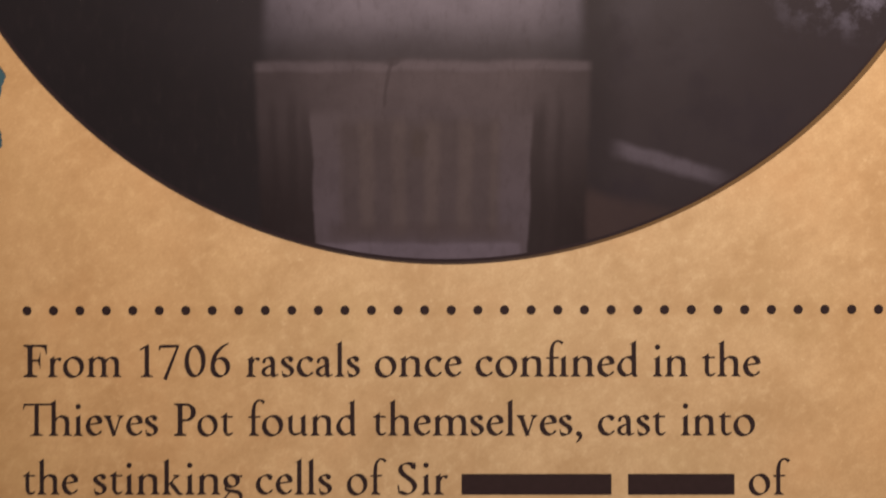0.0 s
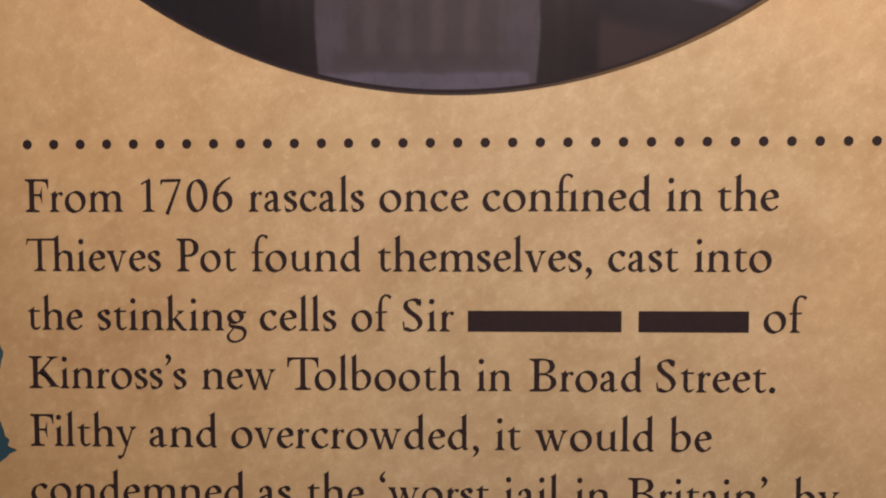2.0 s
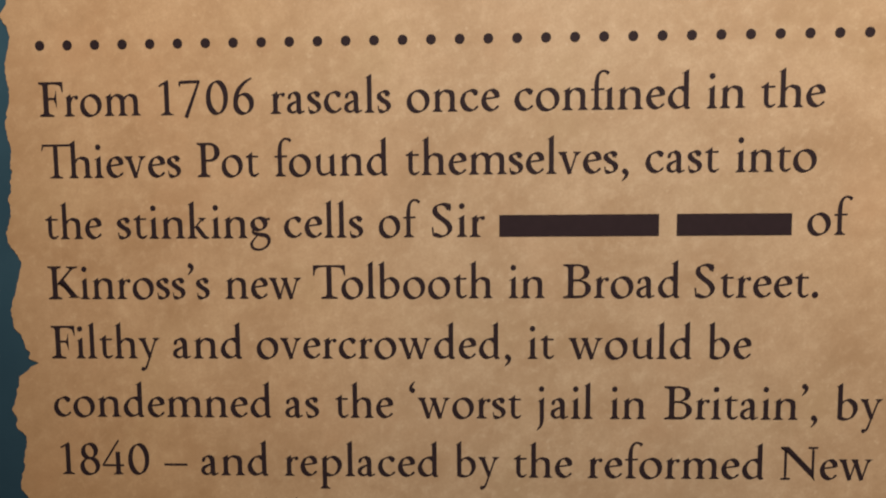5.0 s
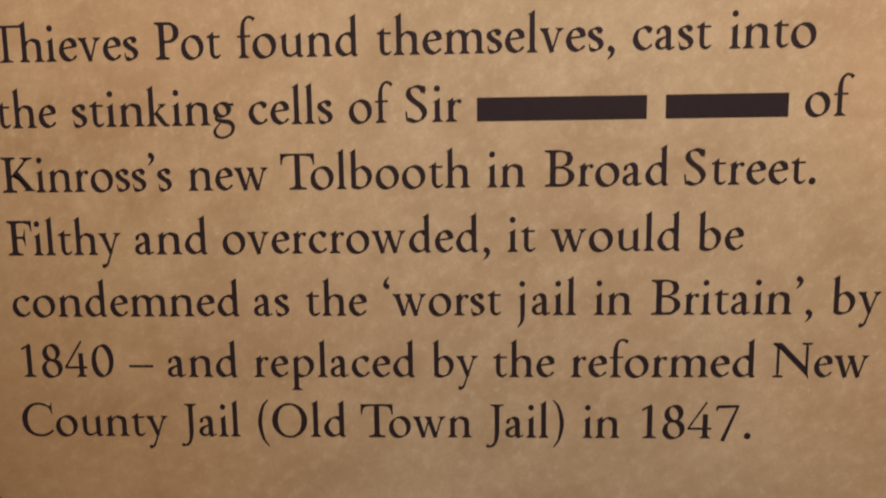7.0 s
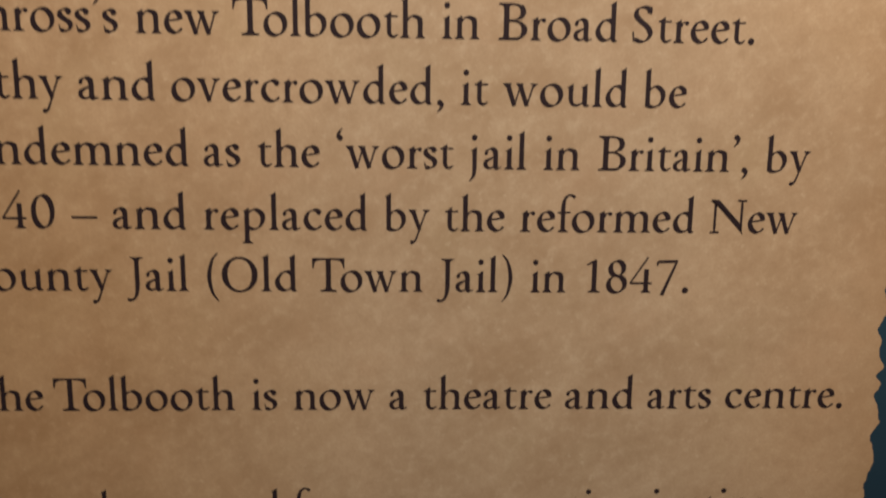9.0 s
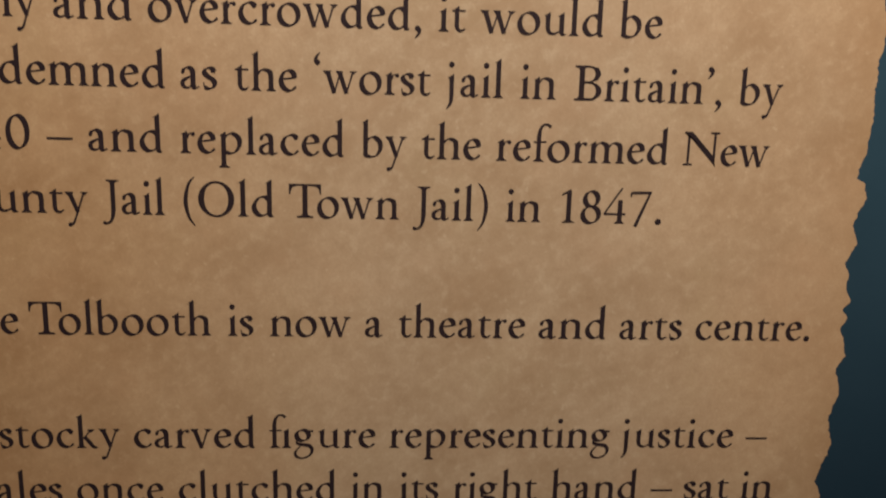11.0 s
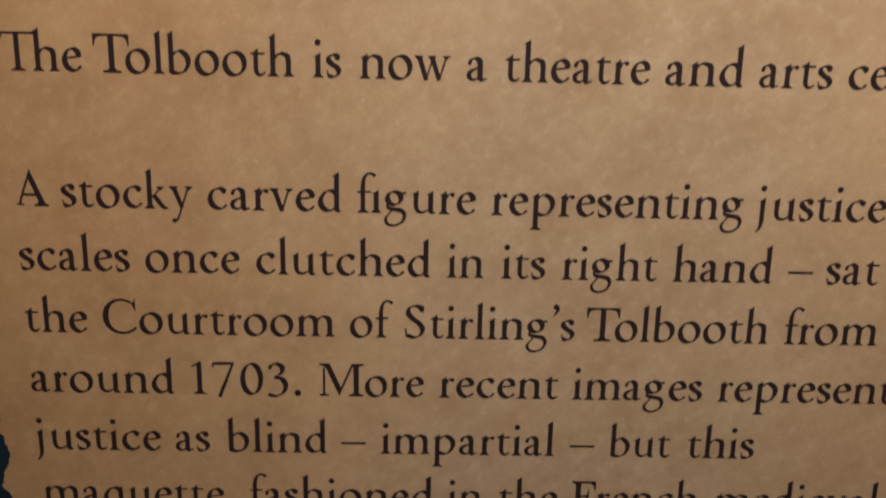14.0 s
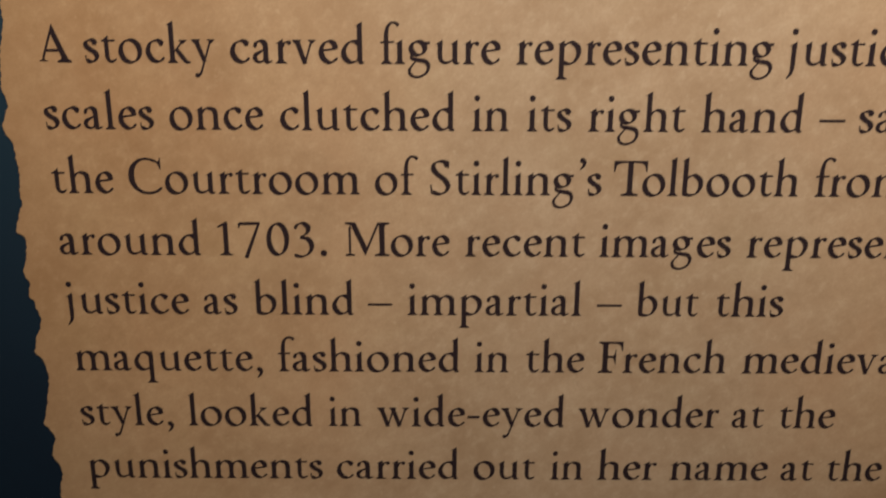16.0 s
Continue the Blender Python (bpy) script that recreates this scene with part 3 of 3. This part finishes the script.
def nib_letters():
    left_bowl = sweep((3.05, 2.85), (2.35, 3.26), (1.45, 3.05), (0.74, 1.95), (0.85, 0.95), (1.55, 0.28), (2.35, 0.32), (3.05, 0.80))
    hook = taper((1.15, 0.06, 0.70), (1.15, 2.5, 0.70), (1.16, 4.2, 0.68), (1.38, 5.35, 0.50), (1.95, 5.98, 0.32), (2.60, 5.94, 0.38), (3.00, 5.60, 0.54))
    s = {}
    s["a"] = [sweep((0.62, 2.62), (0.95, 3.08), (1.52, 3.26), (2.05, 2.95), (2.20, 2.30), (2.20, 1.30), (2.22, 0.60), (2.52, 0.20), (3.15, 0.38)),
              taper((2.2, 2.02, 0.26), (1.35, 1.68, 0.36), (0.66, 1.20, 0.62), (0.62, 0.62, 0.66), (1.05, 0.22, 0.40), (1.60, 0.28, 0.26), (2.2, 0.76, 0.24)), disc(0.66, 2.55, 0.27)]
    s["b"] = [stem(0.90, 0.45, LTOP - 1.0), flag(0.90, LTOP), sweep((1.05, 2.62), (1.65, 3.15), (2.40, 3.25), (3.25, 2.55), (3.38, 1.45), (2.80, 0.45), (1.90, 0.14), (1.15, 0.28), (0.72, 0.62))]
    s["c"] = [sweep((2.92, 2.72), (2.50, 3.15), (1.90, 3.26), (1.05, 2.80), (0.66, 1.70), (1.05, 0.70), (1.75, 0.25), (2.45, 0.28), (3.12, 0.80)), disc(2.80, 2.76, 0.25)]
    s["d"] = [left_bowl, stem(3.10, 0.35, LTOP - 1.0), flag(3.10, LTOP), taper((3.10, 0.55, 0.68), (3.18, 0.20, 0.52), (3.72, 0.14, 0.24))]
    s["e"] = [bow(0.78, 1.92, 2.95, 2.22, 0.25), sweep((2.80, 2.14), (2.62, 2.85), (1.95, 3.27), (1.15, 2.95), (0.66, 1.85), (0.95, 0.78), (1.68, 0.24), (2.35, 0.28), (3.02, 0.82))]
    s["f"] = [hook, serif(1.15, 0.0, FOOT * 0.9, FOOT * 1.05), bow(0.30, 3.14, 2.35, 3.22, 0.27)]
    s["g"] = [ring(1.72, 2.32, 1.02, 0.98), taper((1.05, 1.55, 0.22), (0.72, 1.15, 0.40), (0.92, 0.78, 0.50), (1.80, 0.60, 0.58), (2.85, 0.38, 0.66), (3.30, -0.35, 0.58), (2.90, -1.35, 0.36), (1.75, -1.90, 0.30), (0.76, -1.68, 0.44), (0.42, -1.00, 0.48), (0.72, -0.38, 0.30), (1.40, 0.42, 0.20)),
              taper((2.35, 3.0, 0.22), (2.80, 3.10, 0.26), (3.52, 3.10, 0.42))]
    s["h"] = post(1.0, LTOP) + arch(1.0, 3.32)
    s["\u0131"] = post(1.0, XTOP)
    s["i"] = s["\u0131"] + [disc(0.98, 4.98, 0.46)]
    s["j"] = [flag(1.05, XTOP), taper((1.05, 2.6, 0.70), (1.05, 1.0, 0.70), (1.05, 0.0, 0.68), (0.90, -1.05, 0.50), (0.28, -1.95, 0.14)), disc(1.0, 4.98, 0.46)]
    s["k"] = post(1.0, LTOP) + [taper((1.25, 1.62, 0.22), (1.9, 2.25, 0.24), (2.62, 3.15, 0.26)), serif(2.70, 3.36, 0.62, 0.62, 0.3, -1), taper((1.62, 2.05, 0.62), (2.35, 1.10, 0.72), (3.05, 0.22, 0.60), (3.75, 0.10, 0.20))]
    s["l"] = post(1.0, LTOP)
    s["m"] = post(1.0, XTOP) + arch(1.0, 3.22) + arch(3.22, 5.44)
    s["n"] = post(1.0, XTOP) + arch(1.0, 3.36)
    s["o"] = [ring(2.06, 1.70, 1.45, 1.62)]
    s["p"] = [stem(1.10, -2.10, XTOP - 1.0), flag(1.10, XTOP), serif(1.10, -2.16, FOOT * 0.92, FOOT * 1.05), sweep((1.28, 2.62), (1.95, 3.16), (2.65, 3.22), (3.48, 2.55), (3.60, 1.50), (3.0, 0.45), (2.15, 0.15), (1.25, 0.38))]
    s["q"] = [left_bowl, stem(3.12, -2.10, 3.0), bow(3.05, 2.7, 3.32, 3.50, 0.5, 0.3), serif(3.12, -2.16)]
    s["r"] = post(1.0, XTOP, right=FOOT * 1.05) + [sweep((1.22, 2.45), (1.55, 2.95), (2.05, 3.18)), disc(2.28, 3.02, 0.33)]
    s["s"] = [sweep((2.05, 2.70), (1.80, 3.15), (1.30, 3.28), (0.72, 3.02), (0.62, 2.48), (1.15, 1.95), (1.85, 1.50), (2.12, 0.92), (1.80, 0.34), (1.20, 0.15), (0.55, 0.30)),
              bow(2.10, 3.30, 2.08, 2.50, 0.20), bow(0.42, 1.05, 0.50, 0.24, 0.20)]
    s["t"] = [taper((1.10, 3.2, 0.70), (1.10, 1.8, 0.70), (1.12, 0.85, 0.68), (1.38, 0.30, 0.50), (1.90, 0.20, 0.36), (2.50, 0.55, 0.16)), ([(0.30, 3.12), (1.45, 3.12), (1.45, 3.98)], [(0, 1, 2)]), bow(0.35, 3.18, 2.45, 3.22, 0.28)]
    s["u"] = [flag(1.0, XTOP), taper((1.0, 2.5, 0.70), (1.0, 1.25, 0.70), (1.22, 0.52, 0.58), (1.78, 0.22, 0.40), (2.45, 0.38, 0.26), (3.2, 0.85, 0.20)), stem(3.22, 0.35, 2.5), flag(3.22, XTOP), taper((3.22, 0.55, 0.68), (3.30, 0.20, 0.50), (3.92, 0.16, 0.22))]
    s["v"] = [bow(0.80, 3.36, 1.92, -0.02, 0.74, 0.66), bow(1.90, 0.02, 2.98, 3.36, 0.30), serif(0.78, XTOP, 0.70, 0.66, 0.8, -1), serif(3.02, XTOP, 0.60, 0.60, 0.3, -1)]
    s["w"] = [bow(0.80, 3.36, 1.90, -0.02, 0.74, 0.66), bow(1.88, 0.02, 2.92, 3.36, 0.28), bow(2.72, 3.36, 3.88, -0.02, 0.74, 0.66), bow(3.86, 0.02, 4.92, 3.36, 0.30), serif(0.78, XTOP, 0.70, 0.62, 0.8, -1), serif(2.78, XTOP, 0.66, 0.50, 0.8, -1), serif(4.96, XTOP, 0.60, 0.60, 0.3, -1)]
    s["y"] = [bow(0.82, 3.36, 2.02, 0.18, 0.74, 0.60), taper((3.08, 3.36, 0.30), (2.35, 1.35, 0.30), (1.62, -0.70, 0.32), (1.25, -1.55, 0.38), (0.78, -1.85, 0.46)), disc(0.72, -1.80, 0.34), serif(0.80, XTOP, 0.70, 0.66, 0.8, -1), serif(3.12, XTOP, 0.60, 0.60, 0.3, -1)]
    hang = [taper((0.92, 0.42, 0.30), (1.20, 0.12, 0.62), (1.08, -0.50, 0.44), (0.50, -1.20, 0.12)), disc(0.90, 0.32, 0.43)]
    s[","] = hang
    s["\u2019"] = [([(x - 0.1, y + 5.2) for x, y in v], f) for v, f in hang]
    s["\u2018"] = [([(1.6 - x, 5.0 - y) for x, y in v], f) for v, f in hang]
    s["("] = [taper((2.25, 6.25, 0.16), (1.35, 5.0, 0.42), (0.85, 2.4, 0.66), (1.3, -0.2, 0.42), (2.2, -1.60, 0.14))]
    s[")"] = [([(2.75 - x, y) for x, y in v], f) for v, f in s["("]]
    s["0"] = [ring(2.18, 2.70, 1.40, 2.52)]
    s["3"] = [sweep((0.55, 4.45), (1.05, 5.12), (1.85, 5.30), (2.60, 4.70), (2.42, 3.75), (1.35, 3.02)), sweep((1.35, 3.02), (2.55, 2.72), (3.10, 1.70), (2.75, 0.55), (1.70, -0.12), (0.40, 0.02)), disc(0.58, 0.06, 0.26)]
    s["6"] = [ring(2.08, 1.66, 1.28, 1.52), taper((3.45, 5.72, 0.20), (2.35, 5.05, 0.42), (1.30, 3.85, 0.66), (0.84, 2.40, 0.76), (0.86, 1.30, 0.70))]
    s["8"] = [ring(1.95, 4.06, 1.05, 1.22), ring(1.95, 1.42, 1.30, 1.38)]
    s["J"] = [taper((1.75, 5.35, 0.76), (1.75, 2.0, 0.76), (1.72, 0.5, 0.72), (1.45, -0.80, 0.50), (0.88, -1.42, 0.36), (0.20, -1.48, 0.42)), disc(0.22, -1.40, 0.26), serif(1.75, 5.5, 1.05, 1.05, 0.76, -1)]
    s["S"] = [sweep((3.15, 4.55), (2.70, 5.13), (1.95, 5.30), (1.08, 4.95), (0.88, 4.10), (1.50, 3.30), (2.70, 2.35), (3.20, 1.35), (2.72, 0.44), (1.80, 0.14), (0.72, 0.46)), bow(3.24, 5.36, 3.18, 4.25, 0.22, 0.28), bow(0.46, 1.60, 0.62, 0.16, 0.26)]
    s["1"] = [stem(1.75, 0.05, 5.2), taper((0.55, 4.62, 0.24), (1.2, 4.98, 0.30), (2.05, 5.42, 0.40)), serif(1.75, 0.0, 1.02, 1.02)]
    s["4"] = [bow(0.32, 1.66, 3.05, 5.95, 0.30), bow(0.22, 1.60, 3.80, 1.60, 0.34), stem(2.85, 0.05, 3.95), serif(2.85, 0.0, 0.80, 0.80)]
    s["7"] = [taper((0.45, 4.55, 0.20), (0.55, 5.15, 0.40), (1.4, 5.22, 0.46), (3.75, 5.28, 0.42)), bow(3.60, 5.35, 1.35, -0.42, 0.36, 0.62)]
    s["\u0166"] = [bow(0.35, 5.32, 5.60, 5.36, 0.30), bow(0.52, 5.40, 0.30, 4.45, 0.30, 0.14), stem(2.60, 0.05, 5.3), serif(2.60, 0.0, 1.08, 1.08)]
    return s


PEN = nib_letters()


def glyph(ch):
    """A letter in metres: points, faces, advance."""
    if ch in PEN:
        verts, faces = [], []
        for k, (pts, fcs) in enumerate(PEN[ch]):
            faces += [tuple(len(verts) + i for i in f) for f in fcs]
            # strokes of a letter lie a hair behind one another
            verts += [(x / 1000, y / 1000, 0.000003 * k) for x, y in pts]
        return verts, faces, ADVANCE["i" if ch == "\u0131" else ch]
    if ch in SIGNS:
        source, wide, high, foot, advance = SIGNS[ch]
        verts, faces = outline(source)
        xs, ys = [v[0] for v in verts], [v[1] for v in verts]
        kx, ky = wide / (max(xs) - min(xs)), high / (max(ys) - min(ys))
        side = (advance - wide) / 2
        return [((side + (x - min(xs)) * kx) / 1000, (foot + (y - min(ys)) * ky) / 1000) for x, y in verts], faces, advance / 1000
    body = SERIF[ch]
    verts, faces = outline(body)
    two, _ = outline(body + body)
    advance = max(x for x, _ in two) - max(x for x, _ in verts)
    wide = ADVANCE[ch] / (advance * EM)
    verts = book_weight(verts, faces, STEM / (wide * SPREAD), HAIR)
    cap = CAP / REF["H"]
    out = []
    for x, y in verts:
        out.append((((x - advance / 2) * SPREAD + advance / 2) * EM * wide, y * cap))
    return out, faces, ADVANCE[ch]


STEM, HAIR, SPREAD = 0.094, 0.036, 1.11
GLYPHS = {}
KERN = {"To": -0.00084, "f\u0131": -0.00022}


def word(text, x0, x1, z):
    text = text.replace("fi", "f\u0131").replace("Th", "\u0166h")
    verts, faces, pen = [], [], 0.0
    for k, ch in enumerate(text):
        if ch not in GLYPHS:
            GLYPHS[ch] = glyph(ch)
        pts, fcs, advance = GLYPHS[ch]
        base = len(verts)
        # overlapping strokes lie a hair behind one another
        verts += [(pen + p[0], p[1], 0.000002 * (k % 2) + (p[2] if len(p) > 2 else 0.0)) for p in pts]
        faces += [tuple(base + i for i in f) for f in fcs]
        pen += advance + KERN.get(text[k:k + 2], 0.0)
    lo, hi = min(v[0] for v in verts), max(v[0] for v in verts)
    k = (x1 - x0) / (hi - lo)
    verts = [((x - (lo + hi) / 2) * k, depth, y) for x, y, depth in verts]
    ob = mesh_object("word", verts, faces, INK, sheet)
    ob.location = ((x0 + x1) / 2, 0.0, z)
    return ob


def bar(x0, x1, z):
    bm = block(x0, x1, 0.0, 0.00003, z, z + XH)
    return part("text_bar", bm, INK, sheet, "plain dark bar in the line of text")


# each line: height of its baseline, then words with their left and right ends in millimetres
TEXT = [
    (1.41778, "From -71.5 -54.8 | 1706 -51.7 -36.2 | rascals -33.5 -14.1 | once -11.6 3.2 | confined 5.5 33.0 | in 35.6 41.5 | the 43.9 53.8"),
    (1.40779, "Thieves -71.6 -48.5 | Pot -45.8 -35.7 | found -33.1 -14.8 | themselves, -11.9 23.6 | cast 26.2 37.7 | into 40.3 52.8"),
    (1.39779, "the -71.6 -62.1 | stinking -59.6 -34.1 | cells -31.9 -18.9 | of -16.4 -9.6 | Sir -7.8 0.8 | # 3.1 28.5 | # 31.3 49.3 | of 51.7 58.7"),
    (1.38779, "Kinross’s -71.7 -44.5 | new -41.9 -29.3 | Tolbooth -27.3 2.0 | in 4.6 10.4 | Broad 13.3 31.9 | Street. 34.3 53.8"),
    (1.37779, "Filthy -71.7 -53.3 | and -51.1 -39.5 | overcrowded, -37.0 5.0 | it 7.7 12.0 | would 14.3 34.0 | be 36.6 43.6"),
    (1.36779, "condemned -71.9 -34.9 | as -32.5 -26.8 | the -24.1 -14.4 | ‘worst -11.8 6.7 | jail 9.2 18.3 | in 21.1 26.9 | Britain’, 29.8 54.4 | by 57.2 64.6"),
    (1.35779, "1840 -71.2 -55.9 | – -53.4 -49.4 | and -47.1 -35.7 | replaced -32.9 -7.1 | by -4.3 3.0 | the 5.4 15.1 | reformed 17.6 46.1 | New 48.6 63.4"),
    (1.34779, "County -72.0 -47.6 | Jail -45.5 -35.7 | (Old -32.7 -18.4 | Town -15.9 1.9 | Jail) 4.2 16.6 | in 19.6 25.4 | 1847. 28.8 45.9"),
    (1.32766, "The -71.6 -59.9 | Tolbooth -58.2 -29.0 | is -26.2 -22.0 | now -19.3 -5.9 | a -3.5 -0.5 | theatre 2.2 23.8 | and 26.1 37.7 | arts 40.2 51.2 | centre. 53.6 74.1"),
    (1.30764, "A -71.5 -66.5 | stocky -64.6 -44.7 | carved -42.5 -22.2 | figure -19.7 -1.5 | representing 0.9 39.8 | justice 42.0 62.3 | – 64.6 68.5"),
    (1.29764, "scales -71.8 -54.9 | once -52.5 -37.9 | clutched -35.4 -8.4 | in -5.7 0.0 | its 2.8 9.7 | right 12.3 27.3 | hand 29.8 45.4 | – 48.0 52.0 | sat 54.1 62.5 | in 64.7 70.6"),
    (1.28764, "the -71.8 -62.1 | Courtroom -59.7 -23.3 | of -20.9 -14.0 | Stirling’s -12.2 14.9 | Tolbooth 16.7 46.0 | from 48.6 63.7"),
    (1.27764, "around -71.9 -49.2 | 1703. -46.3 -28.8 | More -25.9 -9.0 | recent -6.5 12.8 | images 15.1 36.3 | represent 38.9 67.7"),
    (1.26764, "justice -72.0 -51.7 | as -49.4 -43.8 | blind -41.1 -24.8 | – -22.4 -18.4 | impartial -15.9 12.7 | – 15.2 19.3 | but 21.7 31.9 | this 34.8 45.9"),
    (1.25764, "maquette, -71.6 -40.2 | fashioned -37.6 -7.3 | in -4.7 1.0 | the 3.9 13.7 | French 16.0 37.4 | medieval 40.2 68.0"),
    (1.24764, "style, -71.8 -56.0 | looked -53.4 -32.3 | in -29.5 -23.9 | wide-eyed -21.2 10.7 | wonder 13.1 37.1 | at 39.4 44.8 | the 47.5 57.0"),
    (1.23764, "punishments -71.6 -30.8 | carried -28.4 -7.3 | out -4.6 6.1 | in 8.8 14.4 | her 17.0 27.2 | name 29.6 46.6 | at 48.9 54.5 | the 56.9 66.4"),
]
for z, line in TEXT:
    for item in line.split(" | "):
        text, x0, x1 = item.rsplit(" ", 2)
        (bar if text == "#" else lambda a, b, c, t=text: word(t, a, b, c))(float(x0) / 1000, float(x1) / 1000, z)
